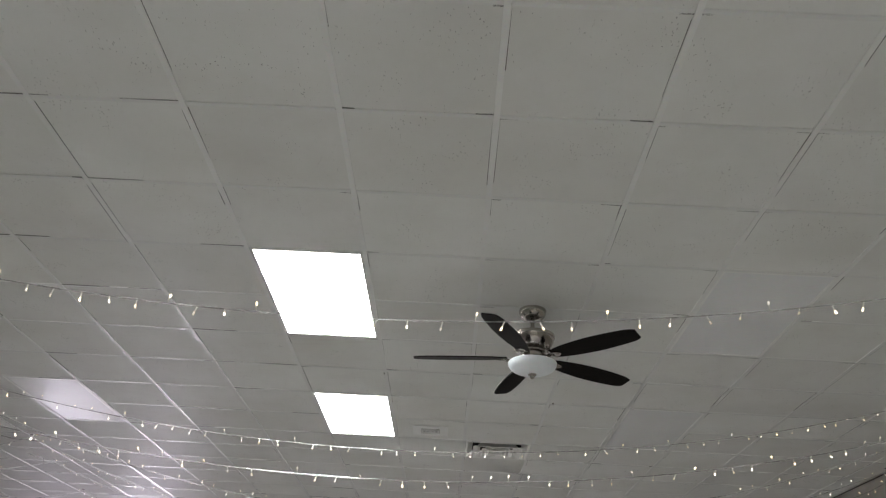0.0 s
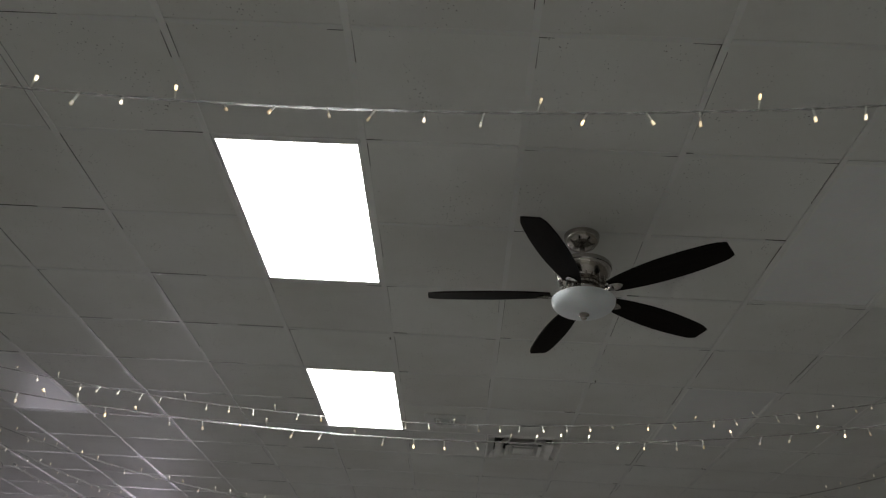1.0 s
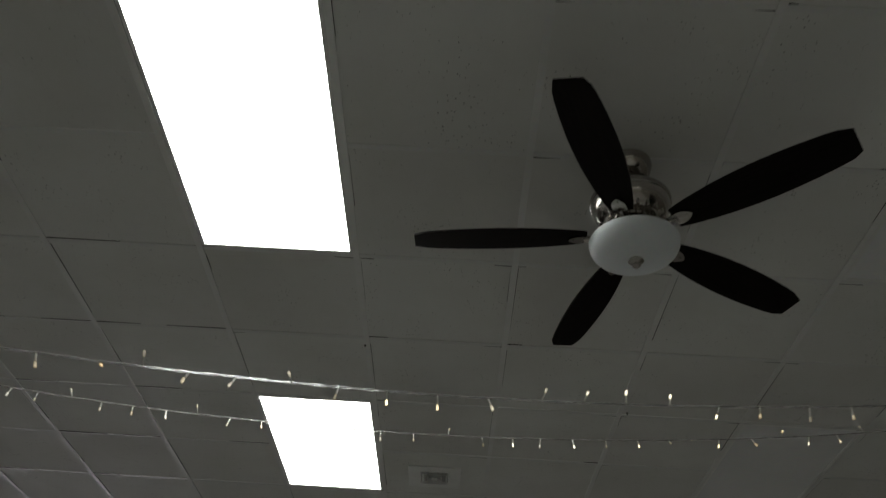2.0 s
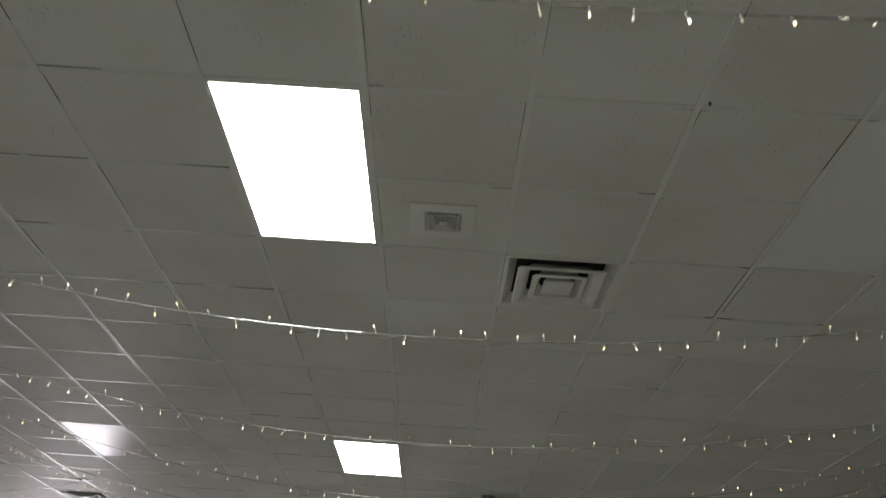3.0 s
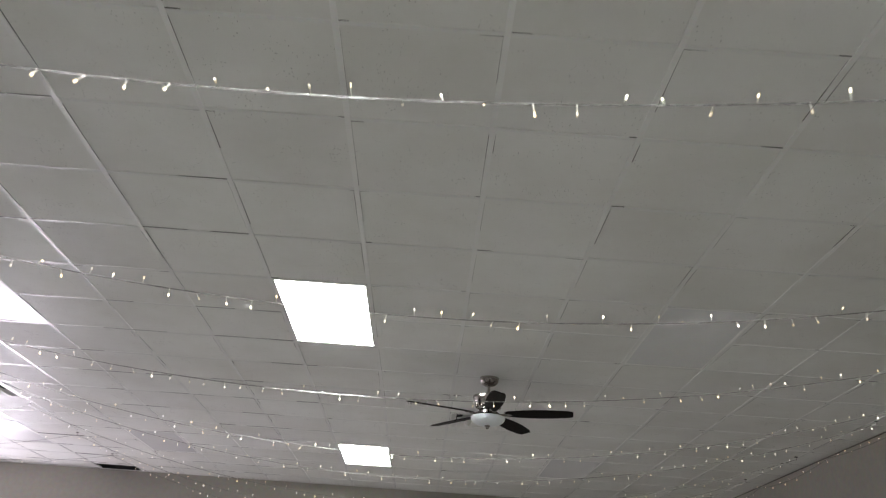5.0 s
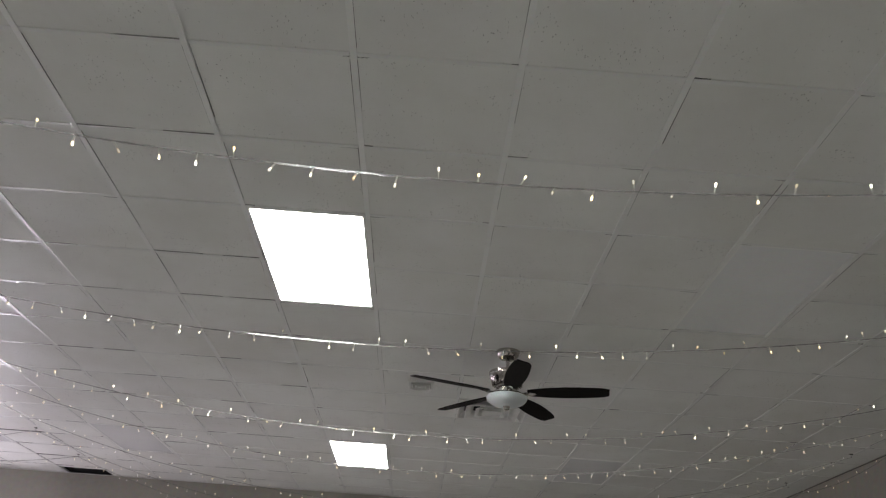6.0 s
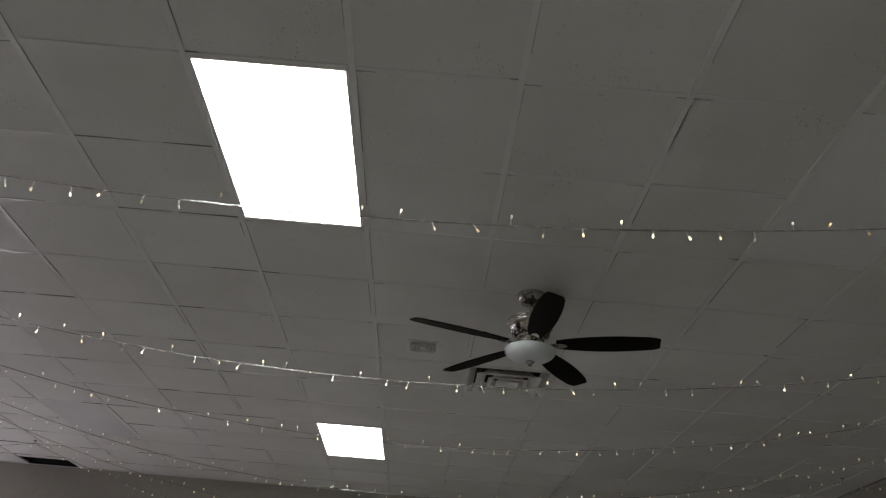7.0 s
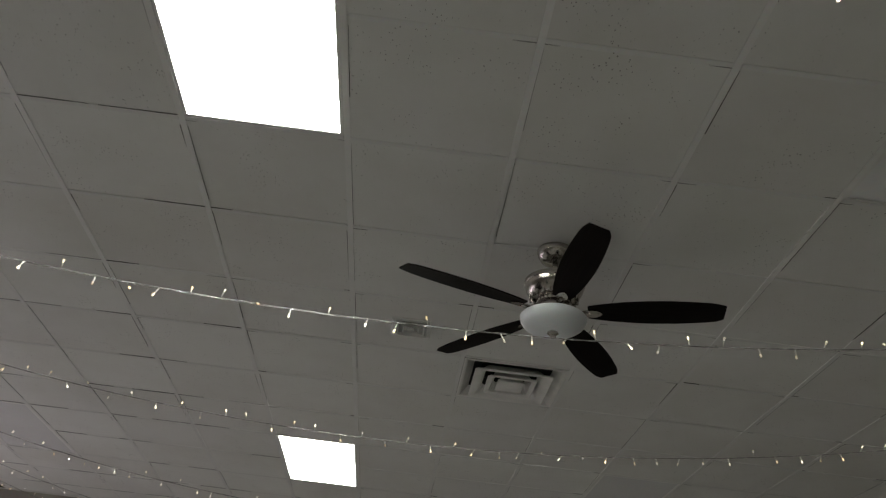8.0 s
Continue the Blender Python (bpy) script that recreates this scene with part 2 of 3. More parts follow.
def add_tube(bm, pts, r, n=6):
    rings = []
    for i, p in enumerate(pts):
        d = (Vector(pts[min(i + 1, len(pts) - 1)]) - Vector(pts[max(i - 1, 0)])).normalized()
        side = d.cross(Vector((0, 0, 1)))
        side = side.normalized() if side.length > 1e-4 else Vector((1, 0, 0))
        up = side.cross(d)
        rings.append([bm.verts.new(Vector(p) + r * (math.cos(2 * math.pi * k / n) * side + math.sin(2 * math.pi * k / n) * up)) for k in range(n)])
    for a, b in zip(rings, rings[1:]):
        for k in range(n):
            bm.faces.new((a[k], a[(k + 1) % n], b[(k + 1) % n], b[k]))
    bm.faces.new(rings[0][::-1])
    bm.faces.new(rings[-1])


def empty(name, x, y, z, label, category, group="", turn=0.0):
    e = new(name)
    e.empty_display_size = 0.1
    e.matrix_world = pose(x, y, z, 0, 0, turn)
    return tagged(e, label, category, group)


# ---------------------------------------------------------------- the shell
def structure(name, bm, mat, label, category):
    return tagged(part(name, bm, mat), label, category, kind="structure")


structure("floor", box(XL - WALL, XR + WALL, YB - WALL, YF + WALL, -0.12, 0.0), M_FLOOR, "worn warm grey vinyl floor of the hall", "floor")
bm = bmesh.new()
add_box(bm, XL, DOOR_X0, YF, YF + WALL, 0, H + 0.004)
add_box(bm, DOOR_X1, XR, YF, YF + WALL, 0, H + 0.004)
add_box(bm, DOOR_X0, DOOR_X1, YF, YF + WALL, DOOR_Z1, H + 0.004)
structure("wall_end", bm, M_WALL, "plain beige painted end wall with a glass entrance", "wall")
# shade above the ceiling put into this wall's colour, so the cut tile looks black
structure("wall_plenum", box(XL, XR, YF, YF + WALL, H + 0.004, H + 0.6), M_PLENUM, "wall above the hung ceiling, coloured near black for plenum shade", "wall")
structure("wall_back", box(XL, XR, YB - WALL, YB, 0, H + 0.6), M_WALL, "plain beige painted back wall", "wall")
structure("wall_right", box(XR, XR + WALL, YB - WALL, YF + WALL, 0, H + 0.6), M_WALL, "plain beige painted long side wall", "wall")
bm = bmesh.new()
add_box(bm, XL - WALL, XL, YB - WALL, WIN_Y0, 0, H + 0.6)
add_box(bm, XL - WALL, XL, WIN_Y1, YF + WALL, 0, H + 0.6)
add_box(bm, XL - WALL, XL, WIN_Y0, WIN_Y1, 0, WIN_Z0)
add_box(bm, XL - WALL, XL, WIN_Y0, WIN_Y1, WIN_Z1, H + 0.6)
structure("wall_left", bm, M_WALL, "beige painted long side wall with a wide window", "wall")
structure("ceiling_deck", box(XL - WALL, XR + WALL, YB - WALL, YF + WALL, H + 0.6, H + 0.75), M_PLENUM, "dark deck above the hung ceiling", "ceiling")

# glazed entrance in the end wall
door = tagged(new("door_1"), "daylit glass entrance door with transom and grey frame", "door", kind="structure")
door.location = (DOOR_X0, YF + 0.06, 0)
dw = DOOR_X1 - DOOR_X0
bm = bmesh.new()
for x0 in (0, dw - 0.06):
    add_box(bm, x0, x0 + 0.06, -0.04, 0.04, 0, DOOR_Z1)
for z0, z1 in ((0.0, 1.00), (2.08, 2.16), (DOOR_Z1 - 0.06, DOOR_Z1)):
    add_box(bm, 0.06, dw - 0.06, -0.04, 0.04, z0, z1)
part("door_frame", bm, M_FRAME, door)
for z0, z1 in ((1.005, 2.075), (2.165, DOOR_Z1 - 0.065)):
    g = part("pane", box(0.065, dw - 0.065, -0.004, 0.004, z0, z1), M_GLASS, door)
    g.visible_shadow = False

# wide window in the left wall
win = tagged(new("window_1"), "wide daylit window with grey frame in side wall", "window", kind="structure")
win.location = (XL - 0.06, WIN_Y0, WIN_Z0)
wy, wz = WIN_Y1 - WIN_Y0, WIN_Z1 - WIN_Z0
bm = bmesh.new()
for y0 in (0, wy / 3 - 0.025, 2 * wy / 3 - 0.025, wy - 0.05):
    add_box(bm, -0.03, 0.03, y0, y0 + 0.05, 0, wz)
part("window_frame", bm, M_FRAME, win)
part("window_sill", box(0.0, 0.10, 0, wy, -0.03, -0.002), M_TRIM, win)
for k in range(3):
    g = part("pane", box(-0.004, 0.004, k * wy / 3 + 0.04, (k + 1) * wy / 3 - 0.04, 0.002, wz - 0.002), M_GLASS, win)
    g.visible_shadow = False

# dark strip where the ceiling meets the right wall, thin wall angle elsewhere
structure("trim_right", bevelled(box(XR - 0.009, XR - 0.001, YB, YF, H - 0.012, H - 0.005), 0.002), M_DARKTRIM, "dark strip along the wall top", "trim")
structure("trim_end", box(XL, XR - 0.03, YF - 0.020, YF - 0.001, H - 0.008, H - 0.004), M_TEE, "thin white wall angle at the ceiling edge", "trim")
structure("trim_left", bevelled(box(XL + 0.001, XL + 0.022, YB, YF - 0.03, H - 0.022, H - 0.004), 0.003), M_TEE, "thin white wall angle at the ceiling edge", "trim")

# ---------------------------------------------------------------- hung ceiling
rng = random.Random(7)
TAKEN = set()
for rows, col in ((LIT_ROWS, 0), (LEFT_ROWS, -4), (RIGHT_ROWS + REAR_FILL_ROWS, 4), (SIDE_ROWS, -7)):
    for r in rows:
        TAKEN |= {(col, r), (col, r + 1)}
TAKEN |= set(VENTS)
OPEN = {(-6, 12)}            # a strip is cut out of this tile beside the end wall
C0, C1 = math.floor(XL / T), math.ceil(XR / T)
R0, R1 = math.floor(YB / T), math.ceil(YF / T)


def build_ceiling():
    """All lay-in tiles in one mesh: each sags a little and lies slightly askew."""
    verts, faces = [], []
    n = 6
    for c in range(C0, C1):
        rows = [(r, r * T + 0.004, (r + 1) * T - 0.004) for r in range(R0, R1) if (c, r) not in OPEN]
        rows += [(r, a, b) for q, r in sorted(OPEN) if q == c for a, b in ((r * T + 0.004, 7.44),)]
        for r, ya, yb in rows:
            sag = rng.choice((0.0005, 0.0010, 0.0016, 0.0024, 0.0034)) * rng.uniform(0.6, 1.3)
            tx, ty, lift = rng.uniform(-0.0006, 0.0006), rng.uniform(-0.0006, 0.0006), rng.uniform(0.0, 0.0008)
            if (c, r) in TAKEN:
                continue
            x0, x1 = max(c * T + 0.004, XL + 0.002), min((c + 1) * T - 0.004, XR - 0.002)
            y0, y1 = max(ya, YB + 0.002), min(yb, YF - 0.002)
            if x1 - x0 < 0.03 or y1 - y0 < 0.03:
                continue
            base = len(verts)
            for j in range(n + 1):
                for i in range(n + 1):
                    u, v = 2 * i / n - 1, 2 * j / n - 1
                    z = H + lift + 0.0012 + tx * u + ty * v - sag * (1 - u * u) * (1 - v * v)
                    verts.append((x0 + (x1 - x0) * i / n, y0 + (y1 - y0) * j / n, z))
            for j in range(n):
                for i in range(n):
                    a = base + j * (n + 1) + i
                    faces.append((a, a + n + 1, a + n + 2, a + 1))
            # thickness
            top = len(verts)
            rim = [base + i for i in range(n + 1)] + [base + j * (n + 1) + n for j in range(1, n + 1)]
            rim += [base + n * (n + 1) + i for i in range(n - 1, -1, -1)] + [base + j * (n + 1) for j in range(n - 1, 0, -1)]
            m = len(rim)
            for k in rim:
                verts.append(verts[k])
            for k in rim:
                x, y, z = verts[k]
                verts.append((x, y, H + 0.022))
            for k in range(m):
                q = (k + 1) % m
                faces.append((top + k, top + q, top + m + q, top + m + k))
            faces.append(tuple(range(top + m, top + 2 * m)))
    me = bpy.data.meshes.new("ceiling")
    me.from_pydata(verts, [], faces)
    me.materials.append(M_TILE)
    me.update()
    for p in me.polygons:
        p.use_smooth = len(p.vertices) == 4 and abs(p.normal.z) > 0.9
    ob = new("ceiling", me)
    return tagged(ob, "off-white speckled lay-in tile ceiling, slightly sagging", "ceiling", kind="structure")


def build_grid():
    """Main tees run along y, cross tees along x; both a little uneven. The far cross tees are joined."""
    grid = tagged(new("ceiling_grid"), "white painted metal tee bars of the ceiling", "ceiling grid", kind="structure")
    hw = 0.0120
    for c in range(C0 + 1, C1):
        x = c * T
        if not XL + 0.02 < x < XR - 0.02:
            continue
        bm = bmesh.new()
        before = None
        for y in [YB] + [r * T for r in range(R0 + 1, R1)] + [YF]:
            dx, dz = rng.uniform(-0.0022, 0.0022), rng.uniform(-0.0005, 0.0005)
            ring = [bm.verts.new(p) for p in ((x + dx - hw, y, H + 0.003), (x + dx - hw, y, H - 0.0016 + dz), (x + dx + hw, y, H - 0.0016 + dz), (x + dx + hw, y, H + 0.003))]
            if before:
                for k in range(3):
                    bm.faces.new((before[k], before[k + 1], ring[k + 1], ring[k]))
            before = ring
        bmesh.ops.recalc_face_normals(bm, faces=bm.faces)
        part("main_tee", bm, M_TEE, grid)
    half = T / 2 - hw - 0.0015
    single = to_mesh(box(-half, half, -0.0115, 0.0115, -0.0006, 0.0036), "cross_tee", M_CROSS)
    rest = bmesh.new()
    for r in range(R0 + 1, R1):
        y = r * T
        for c in range(C0, C1):
            if (c in (0,) and any(q < r < q + 2 for q in LIT_ROWS)) or (c == -4 and any(q < r < q + 2 for q in LEFT_ROWS)) or (c == 4 and any(q < r < q + 2 for q in RIGHT_ROWS + REAR_FILL_ROWS)) or (c == -7 and any(q < r < q + 2 for q in SIDE_ROWS)):
                continue
            x0, x1 = max(c * T + hw + 0.0015, XL + 0.02), min((c + 1) * T - hw - 0.0015, XR - 0.024)
            if x1 - x0 < 0.05:
                continue
            dz, dy = rng.uniform(-0.0002, 0.0005), rng.uniform(-0.0015, 0.0015)
            if -5 <= c < 5 and -19 < r:
                ob = new("cross_tee", single)
                ob.parent = grid
                ob.location = ((c + 0.5) * T, y + dy, H + dz)
            else:
                add_box(rest, x0, x1, y + dy - 0.0115, y + dy + 0.0115, H - 0.0006 + dz, H + 0.0036)
    tagged(part("cross_tee", rest, M_CROSS, grid), kind="stuff")
    return grid


def add_wedge(bm, a, b, w, z0, z1):
    """A joint of half-width w at a that narrows towards b."""
    d = Vector((b[0] - a[0], b[1] - a[1], 0)).normalized()
    side = Vector((-d.y, d.x, 0))
    rings = []
    for p, half in ((a, w), ((a[0] * 0.6 + b[0] * 0.4, a[1] * 0.6 + b[1] * 0.4), w * 0.7), (b, w * 0.15)):
        c = Vector((*p, 0))
        rings.append([bm.verts.new((*(c + side * (half * k))[:2], z)) for k, z in ((-1, z1), (-1, z0), (1, z0), (1, z1))])
    for p, q in zip(rings, rings[1:]):
        for k in range(3):
            bm.faces.new((p[k], p[k + 1], q[k + 1], q[k]))
    bm.faces.new(rings[0])
    bm.faces.new(rings[-1][::-1])


def build_gaps_and_shade():
    """Open joints where a cross tee clips into a main tee, and dark strips for the shadow beside tees."""
    bm = bmesh.new()
    for c in range(C0 + 1, C1):
        for r in range(R0 + 1, R1):
            x, y = c * T, r * T
            if not (XL + 0.1 < x < XR - 0.1 and YB + 0.1 < y < YF - 0.05):
                continue
            for s, cc in ((-1, c - 1), (1, c)):
                if rng.random() < 0.36 or (cc, r) in TAKEN and (cc, r - 1) in TAKEN:
                    continue
                ln = rng.uniform(0.025, 0.095)
                o = rng.choice((-0.0128, 0.0125)) if rng.random() < 0.7 else 0.0118
                w = rng.uniform(0.0010, 0.0022)
                if cc < 0 and rng.random() < 0.8:      # long dark strip for the shadow on a left cross bar's near side
                    ln, o, w = rng.uniform(0.16, 0.29), -0.0126, rng.uniform(0.0010, 0.0019)
                add_wedge(bm, (x + s * 0.0125, y + o), (x + s * (0.0125 + ln), y + o), w, H - 0.0010, H + 0.0025)
            # dark strips along main tees: open joint and step shadow in one colour
            for s, chance in ((1, 0.92 if c < 1 else 0.70), (-1, 0.28)):
                if rng.random() > chance or (c if s > 0 else c - 1, r) in TAKEN:
                    continue
                ln, start = rng.choice((0.15, 0.30, 0.45, 0.53)) * rng.uniform(0.7, 1.1), rng.uniform(0.012, 0.05)
                ya, yb = y + start, y + start + ln
                if rng.random() < 0.5:
                    ya, yb = yb, ya
                xe = x + s * 0.0142
                add_wedge(bm, (xe, ya), (xe + s * 0.0006, yb), rng.uniform(0.0006, 0.0014), H - 0.0006, H + 0.0025)
    # wider gaps where tiles have slipped near the end wall
    for x0, x1, y in ((-3.64, -3.08, 5.47), (-3.64, -3.32, 6.69), (-4.86, -4.30, 7.56)):
        add_box(bm, x0, x1, y - 0.016, y - 0.002, H - 0.0022, H + 0.002)
    ob = structure("ceiling_joints_and_shadow", bm, M_GAP_SHADE, "narrow dark open joints and modelled shadow lines beside the tee bars", "joints")
    return ob


build_ceiling()
build_grid()
build_gaps_and_shade()


# ---------------------------------------------------------------- panels
def light_panel(col, row, lit):
    name = "ceiling_light" if lit else "unlit_ceiling_light"
    lab = "lit flat white rectangular panel set flush in the ceiling" if lit else "unlit glossy grey diffuser panel set in the ceiling"
    e = empty(name, (col + 0.5) * T, (row + 1) * T, H, lab, "ceiling light", "lit panels" if lit else "unlit panels")
    hx, hy = T / 2 - 0.013, T - 0.013
    bm = bmesh.new()
    f = 0.012
    for a in ((-hx, hx, -hy, -hy + f), (-hx, hx, hy - f, hy), (-hx, -hx + f, -hy + f, hy - f), (hx - f, hx, -hy + f, hy - f)):
        add_box(bm, *a, 0.0002, 0.030)
    part("frame", bm, M_TRIM, e)
    part("diffuser", box(-hx + f, hx - f, -hy + f, hy - f, 0.003, 0.008), M_LIT if lit else M_DIFF, e)
    part("housing", box(-hx + f, hx - f, -hy + f, hy - f, 0.010, 0.060), M_RECESS, e)


for r in LIT_ROWS:
    light_panel(0, r, True)
# unseen panels, added only for their light
for r in REAR_FILL_ROWS:
    light_panel(4, r, True)
for r in LEFT_ROWS:
    light_panel(-4, r, False)
for r in RIGHT_ROWS:
    light_panel(4, r, False)
for r in SIDE_ROWS:
    light_panel(-7, r, False)


# ---------------------------------------------------------------- air diffusers
def air_vent(x, y):
    e = empty("air_vent", x, y, H, "square off-white four-way ceiling air diffuser", "air vent", "air diffusers")
    bm = bmesh.new()
    add_square_rings(bm, ((0.292, 0.004), (0.292, -0.003), (0.286, -0.005), (0.274, -0.004), (0.268, 0.000), (0.246, 0.024), (0.226, 0.050)))
    part("frame", bm, M_VENT, e)
    # the square throat closes round a circular neck; its shade is in the black colour
    bm = bmesh.new()
    n = 40
    rim, neck, top = [], [], []
    for k in range(n):
        a = 2 * math.pi * (k + 0.5) / n
        c, d = math.cos(a), math.sin(a)
        q = 0.226 / max(abs(c), abs(d))
        rim.append(bm.verts.new((c * q, d * q, 0.050)))
        neck.append(bm.verts.new((0.180 * c, 0.180 * d, 0.078)))
        top.append(bm.verts.new((0.170 * c, 0.170 * d, 0.200)))
    for k in range(n):
        j = (k + 1) % n
        bm.faces.new((rim[k], rim[j], neck[j], neck[k]))
        bm.faces.new((neck[k], neck[j], top[j], top[k]))
    bm.faces.new(top)
    part("duct", bm, M_RECESS, e, "sheet metal duct neck, coloured near black for its shade", smooth=40)
    for outer, flat, inner in ((0.224, 0.036, 0.150), (0.142, 0.030, 0.088)):
        bm = bmesh.new()
        add_square_rings(bm, ((outer - 0.004, -0.016), (outer, -0.019), (outer - 0.001, -0.023), (outer - 0.005, -0.025), (outer - flat, -0.020), (inner + 0.004, 0.020), (inner, 0.034), (inner + 0.004, 0.034), (outer - flat + 0.004, -0.014), (outer - 0.004, -0.016)))
        bmesh.ops.remove_doubles(bm, verts=bm.verts, dist=1e-5)
        bmesh.ops.recalc_face_normals(bm, faces=bm.faces)
        corner = [d for d in bm.edges if abs(abs(d.verts[0].co.x) - abs(d.verts[0].co.y)) < 1e-4 and abs(abs(d.verts[1].co.x) - abs(d.verts[1].co.y)) < 1e-4 and d.verts[0].co.x * d.verts[1].co.x > 0 and d.verts[0].co.y * d.verts[1].co.y > 0]
        bmesh.ops.bevel(bm, geom=corner, offset=0.010, segments=3, affect="EDGES")
        part("louvre", bm, M_VENT, e, smooth=40)
    bm = bmesh.new()
    vs = add_square_rings(bm, ((0.044, 0.030), (0.070, -0.010), (0.079, -0.019), (0.078, -0.023), (0.073, -0.025)))
    bm.faces.new(vs[-1])
    bm.faces.new(vs[0][::-1])
    bmesh.ops.recalc_face_normals(bm, faces=bm.faces)
    part("centre_plate", bm, M_VENT, e)


def small_grille(x, y, rim):
    e = empty("ceiling_grille", x, y, H, "small white square louvred grille on a %s plate" % ("wide" if rim > 0.12 else "narrow"), "grille", "small grilles")
    bm = bmesh.new()
    add_square_rings(bm, ((rim, 0.001), (rim, -0.004), (rim - 0.003, -0.007), (0.088, -0.009), (0.0855, -0.0085), (0.080, -0.0015)))
    part("plate", bm, M_TRIM, e)
    # throat lies shallow, toned darker than the plate for a deeper recess's shade
    part("throat", box(-0.0815, 0.0815, -0.0815, 0.0815, -0.0020, -0.0012), M_THROAT, e)
    for a in (0.0706, 0.0417):
        bm = bmesh.new()
        add_square_rings(bm, ((a + 0.0010, -0.0150), (a + 0.0014, -0.0172), (a - 0.0016, -0.0178), (a - 0.0060, -0.0022)))
        part("louvre", bm, M_TRIM, e)
    # open slots on the near side: plates coloured black for their shade, with straightening vanes across them
    vanes = bmesh.new()
    for half, y0, y1 in ((0.0680, -0.0775, -0.0560), (0.0410, -0.0530, -0.0275), (0.0175, -0.0235, -0.0040)):
        part("slot", box(-half, half, y0, y1, -0.0026, -0.0019), M_RECESS, e)
        k = int(half / 0.0062)
        for q in range(-k, k + 1):
            add_box(vanes, q * 0.0062 - 0.0011, q * 0.0062 + 0.0011, y0, y1, -0.0050, -0.0025)
    tagged(part("vanes", vanes, M_TRIM, e), kind="stuff")
    part("centre_plate", bevelled(box(-0.0168, 0.0168, -0.0168, 0.0168, -0.0180, -0.0120), 0.002), M_TRIM, e)


for c, r in VENTS:
    air_vent((c + 0.5) * T, (r + 0.5) * T)
for c, r, rim in GRILLES:
    small_grille((c + 0.5) * T, (r + 0.5) * T + 0.02, rim)


# ---------------------------------------------------------------- ceiling fans
def blade_mesh():
    """Paddle: narrow root, widest past the middle, slanted tip, 6 mm thick."""
    bm = bmesh.new()
    up, dn = [], []
    n = 16
    for k in range(n + 1):
        s = k / n
        x = 0.140 + s * 0.535
        w = 0.036 + 0.034 * math.sin(math.pi * min(1.0, s / 1.25) ** 0.85)
        if s > 0.93:
            w *= 1 - 0.22 * (s - 0.93) / 0.07
        skew = 0.010 * s
        lead, trail = w + skew * 0.3, -w + skew
        dx = -0.004 if k == n else 0.0
        up.append((bm.verts.new((x + dx, lead, 0.003)), bm.verts.new((x - dx, trail, 0.003))))
        dn.append((bm.verts.new((x + dx, lead, -0.003)), bm.verts.new((x - dx, trail, -0.003))))
    for k in range(n):
        bm.faces.new((up[k][0], up[k][1], up[k + 1][1], up[k + 1][0]))
        bm.faces.new((dn[k][1], dn[k][0], dn[k + 1][0], dn[k + 1][1]))
        bm.faces.new((up[k][0], up[k + 1][0], dn[k + 1][0], dn[k][0]))
        bm.faces.new((up[k + 1][1], up[k][1], dn[k][1], dn[k + 1][1]))
    bm.faces.new((up[0][1], up[0][0], dn[0][0], dn[0][1]))
    bm.faces.new((up[n][0], up[n][1], dn[n][1], dn[n][0]))
    bmesh.ops.recalc_face_normals(bm, faces=bm.faces)
    bmesh.ops.rotate(bm, verts=bm.verts, cent=(0, 0, 0), matrix=Matrix.Rotation(radians(-12), 3, "X"))
    return to_mesh(bm, "blade", M_BLADE)


def iron_mesh():
    """Cast blade iron: an arm from the motor and a rounded spade plate under the blade root."""
    bm = bmesh.new()
    add_tube(bm, [(0.060, 0, 0.016), (0.080, 0, 0.004), (0.100, 0, -0.010), (0.125, 0, -0.012), (0.150, 0, -0.010)], 0.0085, 8)
    spade = [(0.086, 0.009), (0.112, 0.012), (0.138, 0.019), (0.158, 0.023), (0.176, 0.020), (0.192, 0.010), (0.199, 0.0)]
    edge = spade + [(x, -y) for x, y in spade[-2::-1]]
    lo = [bm.verts.new((x, y, -0.011)) for x, y in edge]
    hi = [bm.verts.new((x, y, -0.005)) for x, y in edge]
    bm.faces.new(lo[::-1])
    bm.faces.new(hi)
    for k in range(len(edge)):
        j = (k + 1) % len(edge)
        bm.faces.new((lo[k], lo[j], hi[j], hi[k]))
    for x, y in ((0.150, 0.012), (0.150, -0.012), (0.182, 0.0)):
        add_box(bm, x - 0.003, x + 0.003, y - 0.003, y + 0.003, -0.0125, -0.010)
    bmesh.ops.recalc_face_normals(bm, faces=bm.faces)
    bmesh.ops.rotate(bm, verts=bm.verts, cent=(0, 0, 0), matrix=Matrix.Rotation(radians(-12), 3, "X"))
    return to_mesh(bm, "blade_iron", M_NICKEL, smooth=40)


ME_BLADE, ME_IRON = blade_mesh(), iron_mesh()


